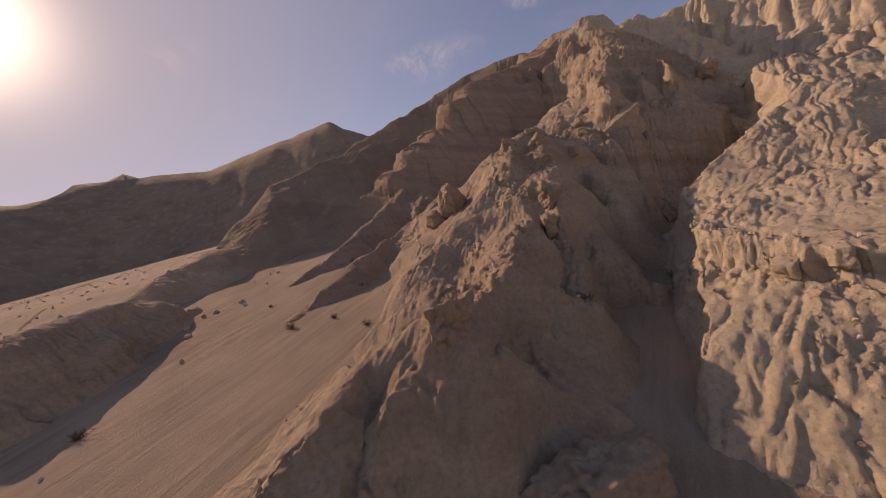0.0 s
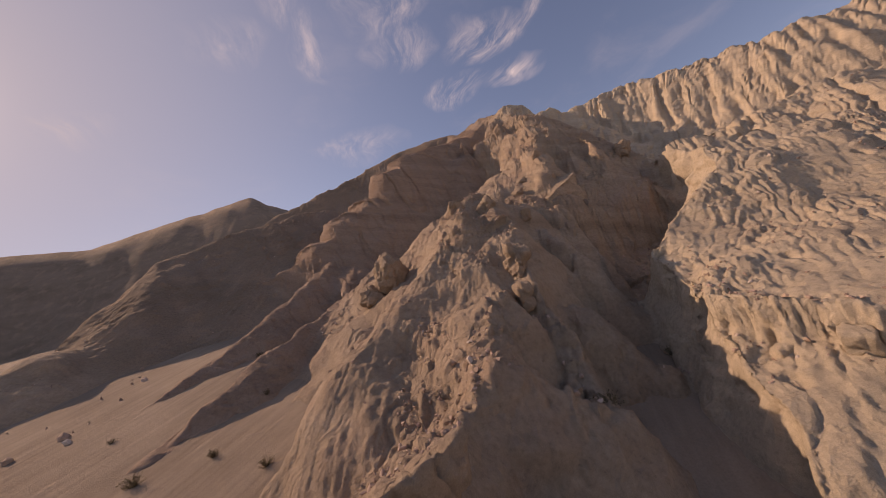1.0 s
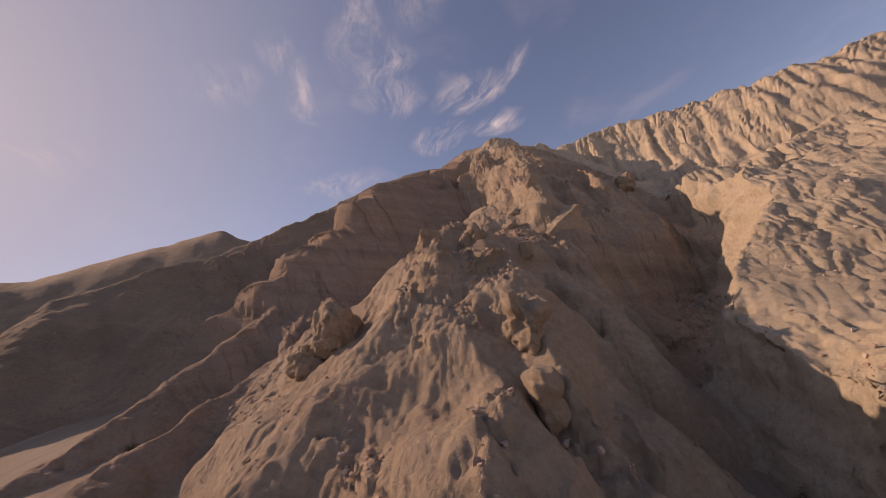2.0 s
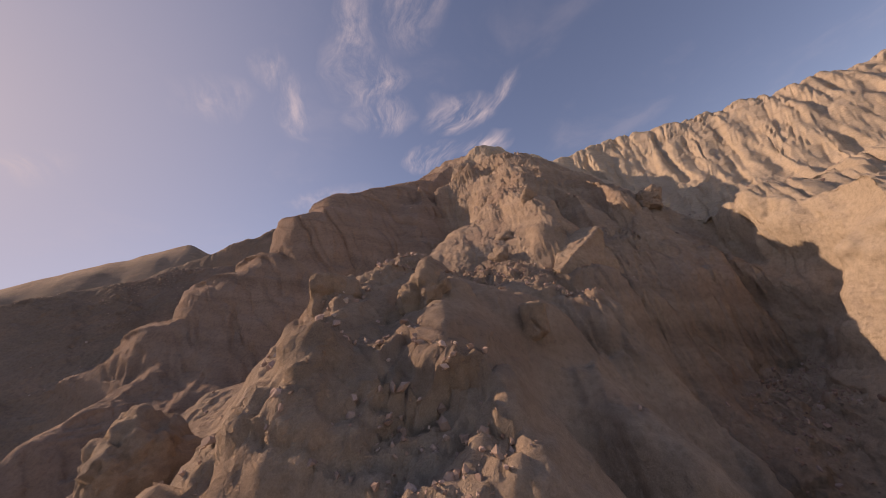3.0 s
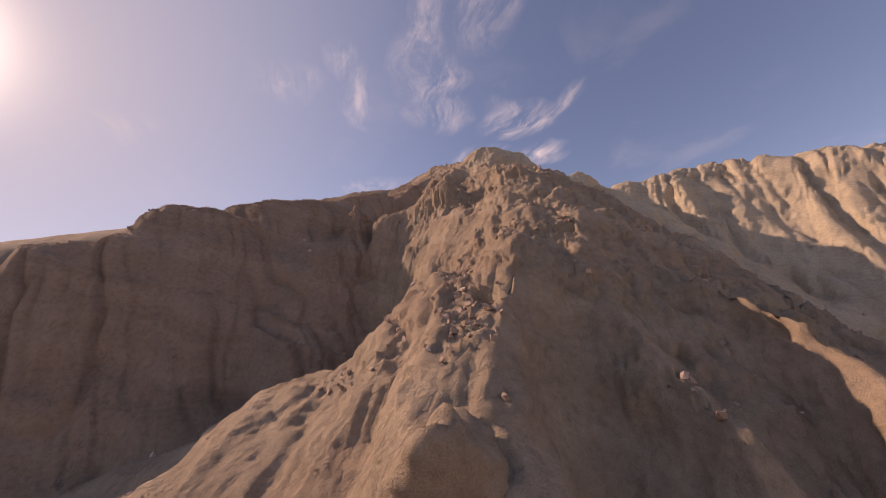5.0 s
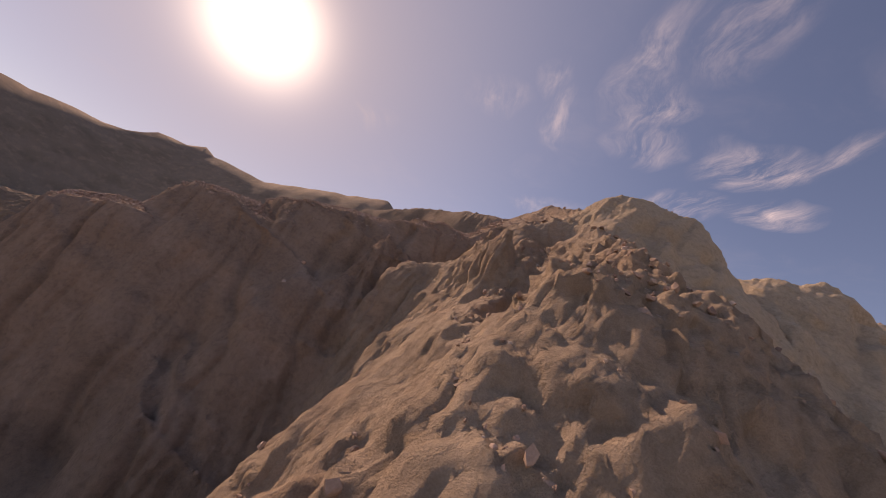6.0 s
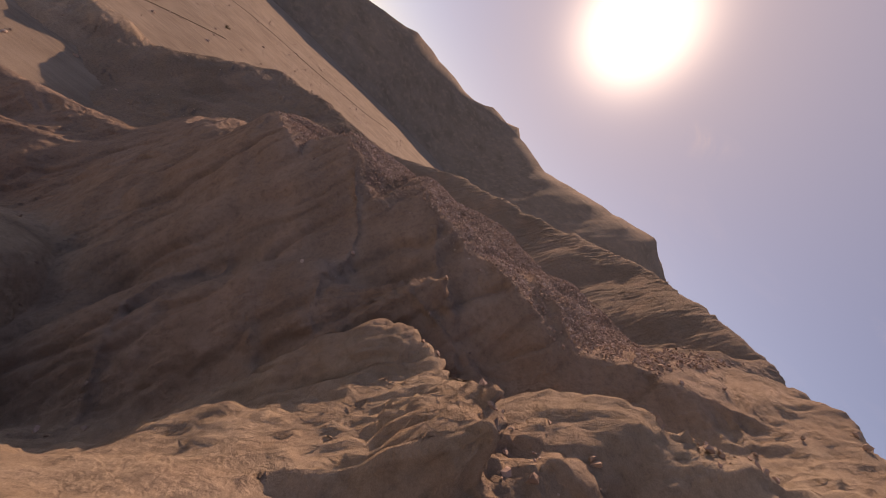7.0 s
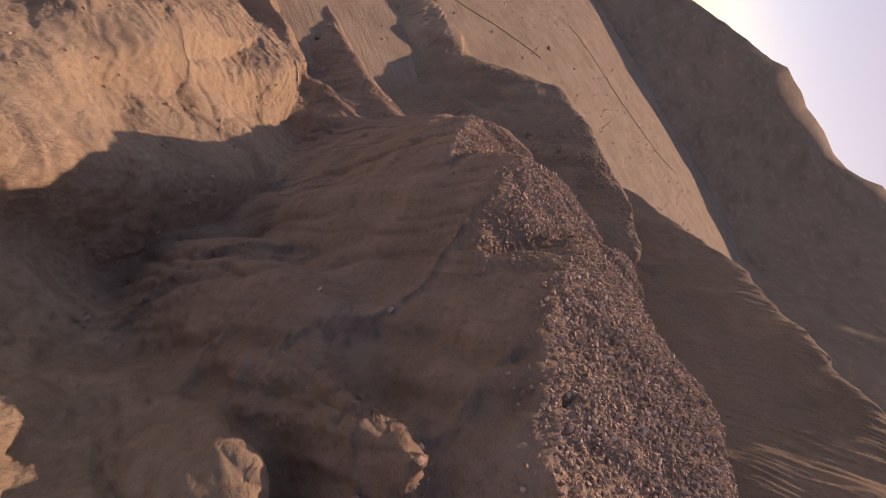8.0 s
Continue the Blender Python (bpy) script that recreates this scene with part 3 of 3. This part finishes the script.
    # crumbled stuff
    lump = lump + (0.04 + 0.1 * rough) * fbm(x / 0.38, y / 0.38, rock / 0.38, 3, 0.75) * near
    # beyond, only broad relief
    away = smoothstep(span, 40, 160)
    lump = lump + (1 - near) * (1 - away) * 1.0 * fbm(x / 9, y / 9, rock / 9, 2, 0.5, True) + away * 2.5 * fbm(x / 70, y / 70, rock / 70, 2, 0.5)
    co = co + n * lump[:, None]
    n = grid_normals(co, nx, ny)
    quads = grid_quads(nx, ny)
    shows = ((co[:, 2] - sand)[quads] > -0.35).any(1)
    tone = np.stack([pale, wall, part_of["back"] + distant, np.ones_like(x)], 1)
    crumbly = rough * near * flat * (co[:, 2] > sand + 0.3)
    return co, n, quads, shows, kinds[which[quads[:, 0]]], tone, crumbly


LAND = [
    ("ridge", "rock_ridge", "weathered tan and brown sandstone ridge with crumbly crest", "ridge"),
    ("spur", "rock_spur", "steep layered red-brown rock spur with gravel crest", "rock spur"),
    ("outlier", "rock_outcrop", "low rounded brown rock outcrop standing in the sand", "outcrop"),
    ("knoll", "rock_knoll", "low shaded brown rock knoll rising from the sand", "outcrop"),
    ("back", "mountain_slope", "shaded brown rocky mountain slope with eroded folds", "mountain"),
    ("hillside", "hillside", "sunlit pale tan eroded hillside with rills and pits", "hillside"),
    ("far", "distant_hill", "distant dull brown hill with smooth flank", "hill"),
]
co, normals, quads, shows, names, tone, crumbly = build_land()
for key, name, label, category in LAND:
    chosen = quads[shows & (names == key)]
    me = mesh_from(name, co, chosen, normals)
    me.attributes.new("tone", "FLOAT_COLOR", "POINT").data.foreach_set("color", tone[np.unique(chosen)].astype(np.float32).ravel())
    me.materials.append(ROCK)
    tagged(new(name, me), label, category, kind="structure")


def build_ground():
    xs, ys = axis(-40, 34, 0.4, -2600, 2600, 1.06), axis(-6, 60, 0.4, -2600, 2600, 1.06)
    nx, ny = len(xs), len(ys)
    x, y = (a.ravel() for a in np.meshgrid(xs, ys))
    zero = np.zeros_like(x)
    z = sand_level(x, y) + 0.25 * perlin(x / 9, y / 9, zero) + 0.05 * perlin(x / 1.5, y / 4, zero)
    co = np.stack([x, y, z], 1)
    me = mesh_from("ground", co, grid_quads(nx, ny), grid_normals(co, nx, ny))
    me.materials.append(SAND)
    tagged(new("ground", me), "dusty pale brown sand sloping between the rock spurs", "ground", kind="structure")


build_ground()


# ---- rocks ----


def part(name, bm, material, parent, label=""):
    me = bpy.data.meshes.new(name)
    bm.to_mesh(me)
    bm.free()
    me.materials.append(material)
    ob = new(name, me)
    ob.parent = parent
    return tagged(ob, label)


def rock_mesh(half, seed, planes, hard, fluted=0.0):
    """A rock body: flat broken faces, more or less rounded into each other, with a worn skin."""
    rng = np.random.RandomState(seed)
    bm = bmesh.new()
    bmesh.ops.create_icosphere(bm, subdivisions=5 if max(half) > 0.6 else 4, radius=1.0)
    p = np.array([v.co[:] for v in bm.verts])
    way = rng.normal(size=(planes, 3))
    way /= np.linalg.norm(way, axis=1)[:, None]
    reach = rng.uniform(0.75, 1.05, planes)
    if hard >= 16:     # broken along joints: three pairs of nearly square faces first
        way[:6] = np.concatenate([np.eye(3), -np.eye(3)]) + rng.normal(0, 0.16, (6, 3))
        way[:6] /= np.linalg.norm(way[:6], axis=1)[:, None]
        reach[6:] = rng.uniform(0.95, 1.2, planes - 6)
    radius = (np.maximum(p @ way.T / reach, 0) ** hard).sum(1) ** (-1.0 / hard)
    q = p * np.minimum(radius, 1.5)[:, None] * half
    o = seed * 7.7
    skin = 0.16 * fbm(q[:, 0] / 0.7 + o, q[:, 1] / 0.7, q[:, 2] / 0.7, 4, 0.55) + 0.05 * fbm(q[:, 0] / 0.25 + o, q[:, 1] / 0.25, q[:, 2] / 0.25, 3, 0.6, True)
    f, edge = cells((q + o) * (1, 1, 0.8), 0.55, seed & 63)
    skin = 1.2 * skin + 0.13 * f - 0.08 * (1 - smoothstep(edge, 0, 0.12))
    bed = q[:, 2] + 0.25 * q[:, 0] + 0.1 * perlin(q[:, 0] / 0.5 + o, q[:, 1] / 0.5, q[:, 2] / 0.5)
    skin = skin + 0.09 * perlin(bed / 0.22, q[:, 0] * 0 + o, q[:, 1] * 0.3) + 0.05 * perlin(bed / 0.09, q[:, 0] * 0 + o, q[:, 1] * 0.3)
    if fluted:
        turn = np.arctan2(p[:, 1], p[:, 0])
        skin = skin + fluted * (np.abs(perlin(np.cos(turn) * 3 + o, np.sin(turn) * 3, q[:, 2] * 0.3)) - 0.2)
    q = q + p * (skin * min(1.0, max(half) * 1.3))[:, None]
    for v, c in zip(bm.verts, q):
        v.co = c
    for face in bm.faces:
        face.smooth = True
    return bm


def rock(name, label, at, half, yaw, seed, planes=14, hard=14, tilt=0, fluted=0.0, pale=0.0, group="", lean=0):
    bm = rock_mesh(half, seed, planes, hard, fluted)
    me = bpy.data.meshes.new(name)
    bm.to_mesh(me)
    bm.free()
    me.materials.append(ROCK)
    me.attributes.new("tone", "FLOAT_COLOR", "POINT").data.foreach_set("color", np.tile(np.array([pale, 0, 0, 1], dtype=np.float32), len(me.vertices)))
    ob = new(name, me)
    ob.matrix_world = pose(*at, tilt, lean, yaw)
    return tagged(ob, label, "rock", group)


def surface_under(x, y):
    hit, place, *_ = scene.ray_cast(bpy.context.evaluated_depsgraph_get(), Vector((x, y, 200)), Vector((0, 0, -1)))
    return place.z


KNOB = "rounded tan sandstone knob bulging from the ridge"
BLOCK = "angular tan sandstone block lodged on the ridge crest"
# name, label, place, half sizes, yaw, faces, sharpness, tilt, flutes
ROCKS = [
    ("boulder", "smooth round tan boulder resting on the crest", (0.0, 27.5, 22.6), (0.8, 0.75, 0.8), 20, 20, 8, 0, 0),
    ("boulder", "tall fluted ochre rock knob on the ridge flank", (1.4, 27.4, 24.0), (1.2, 1.1, 1.7), 40, 16, 7, 0, 0.25),
    ("boulder", KNOB, (6.3, 18.2, 21.5), (0.5, 0.5, 0.8), 10, 12, 16, 10, 0.1),
    ("boulder", KNOB, (5.6, 17.0, 20.4), (0.35, 0.35, 0.55), 70, 12, 16, 0, 0.1),
    ("boulder", KNOB, (6.2, 24.3, 26.0), (0.5, 0.45, 0.55), 15, 12, 16, 0, 0.1),
    ("boulder", "cracked smooth brown rock bulge below the crest", (8.1, 23.8, 25.4), (0.8, 0.7, 0.9), 30, 15, 7, 0, 0.15),
    ("boulder", KNOB, (10.4, 23.4, 24.8), (0.35, 0.32, 0.4), 60, 12, 16, 0, 0),
    ("stone_block", BLOCK, (28.0, 31.8, 31.9), (1.0, 0.8, 0.8), 50, 10, 18, 12, 0),
    ("stone_block", BLOCK, (17.9, 31.2, 30.2), (0.55, 0.5, 0.55), 10, 12, 12, 0, 0),
    ("stone_block", BLOCK, (15.9, 31.8, 29.5), (0.6, 0.5, 0.5), 80, 12, 12, 0, 0),
    ("stone_block", BLOCK, (14.5, 30.8, 28.4), (0.45, 0.5, 0.4), 35, 12, 12, 0, 0),
    ("boulder", "sunlit tan rock hump at the foot of the ridge", (2.5, 7.7, 14.1), (1.6, 0.8, 0.8), 20, 9, 18, 0, 0.05),
    ("boulder", "sunlit tan rock hump on the lower ridge flank", (-0.3, 9.9, 16.5), (0.75, 0.5, 0.8), 30, 9, 24, 0, 0),
]
bpy.context.view_layer.update()
beds = [surface_under(at[0], at[1]) for _, _, at, *_ in ROCKS]
for i, (name, label, at, half, yaw, planes, hard, tilt, fluted) in enumerate(ROCKS):
    z = min(max(at[2], beds[i] - 0.2 * half[2]), beds[i] + 0.4 * half[2])
    rock(name, label, (at[0], at[1], z), half, yaw, 40 + i, planes, hard, tilt, fluted)


def slab():
    """A thick leaning slab: a flat broken face with steep sides and chipped edges."""
    rim = [(15.1, 27.55, 26.6), (16.5, 27.65, 27.45), (17.6, 27.9, 27.9), (18.7, 28.1, 28.5), (18.4, 28.85, 28.75), (17.3, 29.1, 28.45), (16.1, 28.6, 27.55), (15.1, 28.1, 26.75)]
    bm = bmesh.new()
    top = bm.faces.new([bm.verts.new(c) for c in rim])
    below = bmesh.ops.extrude_face_region(bm, geom=[top])
    low = [v for v in below["geom"] if isinstance(v, bmesh.types.BMVert)]
    for v in low:
        v.co += Vector((0.35, 0.1, -3.0))
    bmesh.ops.recalc_face_normals(bm, faces=bm.faces)
    bmesh.ops.bevel(bm, geom=[e for e in bm.edges], offset=0.05, segments=1, affect="EDGES", profile=0.5)
    bmesh.ops.triangulate(bm, faces=bm.faces)
    for _ in range(5):
        bmesh.ops.subdivide_edges(bm, edges=[e for e in bm.edges if e.calc_length() > 0.09], cuts=1, use_grid_fill=True)
        bmesh.ops.triangulate(bm, faces=[f for f in bm.faces if len(f.verts) > 3])
    bm.normal_update()
    p = np.array([v.co[:] for v in bm.verts])
    n = np.array([v.normal[:] for v in bm.verts])
    f, edge = cells(p * (1, 1, 0.7), 0.8, 5)
    skin = 0.1 * fbm(p[:, 0] / 0.8, p[:, 1] / 0.8, p[:, 2] / 0.8, 4, 0.6) + 0.05 * f - 0.05 * (1 - smoothstep(edge, 0, 0.08)) - 0.06 * np.abs(perlin(p[:, 0] / 0.3, p[:, 1] / 0.3, p[:, 2] / 0.9))
    for v, c in zip(bm.verts, p + n * skin[:, None]):
        v.co = c
    for face in bm.faces:
        face.smooth = True
    me = bpy.data.meshes.new("stone_slab")
    bm.to_mesh(me)
    bm.free()
    me.materials.append(ROCK)
    me.attributes.new("tone", "FLOAT_COLOR", "POINT").data.foreach_set("color", np.tile(np.array([0.2, 0, 0, 1], dtype=np.float32), len(me.vertices)))
    tagged(new("stone_slab", me), "large leaning pale sandstone slab with a sharp edge", "rock")


slab()

# blocks broken from the ledge on the lower eastern hillside
for i, (x, y, z) in enumerate([(10.0, 13.2, 16.3), (10.1, 12.0, 16.6), (10.6, 10.7, 17.0), (10.2, 14.2, 16.2), (11.2, 9.6, 17.3)]):
    rock("stone_block", "pale cracked mudstone block in the hillside ledge", (x, y, z), (0.3, 0.28, 0.4), i * 57, 90 + i, 8, 26, pale=1.0, group="ledge blocks on the hillside")


def scatter(name, label, material, count, weight, small, large, seed):
    """Many loose stones in one mesh, where the weight is high."""
    rng = np.random.RandomState(seed)
    where = rng.choice(len(weight), count, p=weight / weight.sum())
    bm = bmesh.new()
    bmesh.ops.create_icosphere(bm, subdivisions=1, radius=1.0)
    base = np.array([v.co[:] for v in bm.verts])
    tris = np.array([[v.index for v in f.verts] for f in bm.faces])
    bm.free()
    size = small * (large / small) ** (rng.uniform(size=count) ** 2.2)
    shape = base[None] * (1 + 0.35 * rng.normal(size=(count, len(base), 1))).clip(0.5, 1.6) * rng.uniform(0.6, 1.2, (count, 1, 3)) * size[:, None, None]
    jitter = rng.uniform(-0.05, 0.05, (count, 3)) * (1, 1, 0)
    shape = shape + (co[where] + jitter + normals[where] * size[:, None] * 0.25)[:, None, :]
    faces = (tris[None] + np.arange(count)[:, None, None] * len(base)).reshape(-1, 3)
    me = bpy.data.meshes.new(name)
    me.from_pydata(shape.reshape(-1, 3), [], faces)
    me.materials.append(material)
    tagged(new(name, me), label, "gravel", kind="stuff")


def gravel_look(n, where):
    each = n.add("ShaderNodeNewGeometry").outputs["Random Per Island"]
    colour = n.ramp(each, (0.0, (0.28, 0.2, 0.165)), (0.5, (0.43, 0.315, 0.25)), (0.85, (0.5, 0.36, 0.305)), (1.0, (0.58, 0.48, 0.41)))
    grain = n.noise(where, 30.0, 4.0, 0.6)
    return n.mix(0.4, colour, n.ramp(grain, (0.3, (0.6, 0.6, 0.6)), (0.7, (1.2, 1.2, 1.2))), "MULTIPLY"), grain


GRAVEL = surface("mixed_gravel", gravel_look, bump=0.3)
crest_off = line_side(co[:, 0], co[:, 1], [node[:2] for node in CRESTS[[row[0] for row in CRESTS].index("wall")][2]])
crest_band = smoothstep(crest_off, -1.6, -0.6) * smoothstep(crest_off, 5.0, 3.6) * smoothstep(normals[:, 2], 0.4, 0.65) * (co[:, 0] > 4) * (co[:, 0] < 21)
area = np.minimum(1.0, (crumbly > 0.02) * crumbly ** 2)
scatter("rubble", "loose tan rubble and stones on the ridge crest", GRAVEL, 14000, area + 1e-9, 0.018, 0.085, 3)
scatter("crest_gravel", "pinkish gravel strewn along the spur crest", GRAVEL, 46000, crest_band + 1e-9, 0.012, 0.06, 4)

# ---- the sandy slope to the west ----


def trodden_look(n, where):
    grain = n.noise(where, 2.0, 5.0, 0.65)
    return n.ramp(grain, (0.3, (0.10, 0.075, 0.055)), (0.7, (0.17, 0.13, 0.095))), grain


TRODDEN = surface("dark_trodden_sand", trodden_look)


def trail(path, width, seed):
    """A narrow dark path worn into the sand, sunk between two low edges."""
    rng = np.random.RandomState(seed)
    bm = bmesh.new()
    rows = []
    for (ax, ay), (bx, by) in zip(path, path[1:]):
        side = Vector((by - ay, ax - bx)).normalized()
        for k in range(16):
            x, y = ax + (bx - ax) * k / 16, ay + (by - ay) * k / 16
            half = width * rng.uniform(0.35, 0.65)
            row = []
            for across, lift in ((-1.0, -0.05), (-0.6, 0.06), (0.0, 0.03), (0.6, 0.06), (1.0, -0.05)):
                px, py = x + side.x * half * across, y + side.y * half * across
                row.append(bm.verts.new((px, py, surface_under(px, py) + lift)))
            rows.append(row)
    for one, two in zip(rows, rows[1:]):
        for k in range(4):
            bm.faces.new((one[k], one[k + 1], two[k + 1], two[k]))
    me = bpy.data.meshes.new("trail")
    bm.to_mesh(me)
    bm.free()
    me.materials.append(TRODDEN)
    tagged(new("trail", me), "narrow dark trail worn across the pale sand", "trail", kind="structure")


def sand_stones(count, seed):
    rng = np.random.RandomState(seed)
    x, y = rng.uniform(-108, -16, count), rng.uniform(12, 110, count)
    z = sand_level(x, y) + 0.25 * perlin(x / 9, y / 9, x * 0)
    size = 0.05 * 6.0 ** (rng.uniform(size=count) ** 2.0)
    bm = bmesh.new()
    bmesh.ops.create_icosphere(bm, subdivisions=1, radius=1.0)
    base = np.array([v.co[:] for v in bm.verts])
    tris = np.array([[v.index for v in f.verts] for f in bm.faces])
    bm.free()
    shape = base[None] * rng.uniform(0.65, 1.3, (count, len(base), 1)) * rng.uniform(0.6, 1.2, (count, 1, 3)) * size[:, None, None] + np.stack([x, y, z + 0.2 * size], 1)[:, None, :]
    me = bpy.data.meshes.new("stones")
    me.from_pydata(shape.reshape(-1, 3), [], (tris[None] + np.arange(count)[:, None, None] * len(base)).reshape(-1, 3))
    me.materials.append(GRAVEL)
    tagged(new("stones", me), "small brown stones scattered over the sand", "stones", kind="stuff")


bpy.context.view_layer.update()
trail([(-92, 44), (-93.5, 54), (-92, 66), (-92.5, 78), (-95, 90), (-101, 100)], 0.9, 2)
trail([(-40, 30), (-47, 36.5), (-55, 46)], 0.5, 3)
sand_stones(1400, 8)

# ---- shrubs ----


def bark_look(n, where):
    grain = n.noise(where, 60.0, 3.0, 0.6)
    return n.ramp(grain, (0.3, (0.10, 0.075, 0.055)), (0.7, (0.2, 0.155, 0.115))), grain


def leaf_look(n, where):
    each = n.add("ShaderNodeNewGeometry").outputs["Random Per Island"]
    return n.ramp(each, (0.0, (0.09, 0.075, 0.04)), (0.6, (0.16, 0.13, 0.07)), (1.0, (0.24, 0.19, 0.12))), None


BARK, LEAF = surface("dry_twig", bark_look), surface("dry_leaves", leaf_look)


def add_twig(bm, a, b, ra, rb):
    side = (b - a).orthogonal().normalized()
    other = (b - a).cross(side).normalized()
    rings = [[bm.verts.new(c + rr * (side * math.cos(k * 2.094) + other * math.sin(k * 2.094))) for k in range(3)] for c, rr in ((a, ra), (b, rb))]
    for k in range(3):
        bm.faces.new((rings[0][k], rings[0][(k + 1) % 3], rings[1][(k + 1) % 3], rings[1][k]))


def shrub(label, seed):
    rng = random.Random(seed)
    base = new("dry_shrub")
    wood, leaves = bmesh.new(), bmesh.new()
    for i in range(34):
        turn, lean = rng.uniform(0, 6.283), rng.uniform(0.15, 1.25)
        a = Vector((0, 0, -0.05))
        way = Vector((math.cos(turn) * math.sin(lean), math.sin(turn) * math.sin(lean), math.cos(lean)))
        for j in range(3):
            b = a + way * rng.uniform(0.1, 0.19)
            add_twig(wood, a, b, 0.011 - 0.003 * j, 0.008 - 0.003 * j)
            for k in range(5):
                c = a.lerp(b, rng.random()) + Vector((rng.gauss(0, 0.035), rng.gauss(0, 0.035), rng.gauss(0, 0.03)))
                u = Vector((rng.gauss(0, 1), rng.gauss(0, 1), rng.gauss(0, 1))).normalized()
                v = u.orthogonal().normalized() * 0.012
                u = u * rng.uniform(0.015, 0.035)
                leaves.faces.new([leaves.verts.new(c + w) for w in (-u, v, u, -v)])
            way = (way + Vector((rng.gauss(0, 0.35), rng.gauss(0, 0.35), rng.gauss(0.05, 0.25)))).normalized()
            a = b
    part("twigs", wood, BARK, base)
    part("foliage", leaves, LEAF, base)
    return tagged(base, label, "shrub", "dry shrubs on the sand")


SHRUBS = [(-10.2, 20.7, 1.1), (-5.2, 19.2, 0.9), (-7.6, 20.9, 0.8), (-17.6, 14.8, 1.2), (-6.4, 24.6, 0.7), (-8.5, 31.5, 1.0), (-33.5, 30.5, 1.8), (-62.0, 45.0, 1.8), (-13.5, 25.0, 0.6), (5.2, 13.2, 1.1), (11.0, 16.8, 0.9)]
bpy.context.view_layer.update()
model = shrub("low dry grey-brown desert shrub on the sand", 5)
spots = [(x, y, surface_under(x, y), size) for x, y, size in SHRUBS]
for i, (x, y, z, size) in enumerate(spots):
    m = pose(x, y, z, 0, 0, i * 73) @ Matrix.Scale(size, 4)
    if i:
        made = copy_thing(model, m)
        made.scale = (size, size, size)
    else:
        model.matrix_world = m
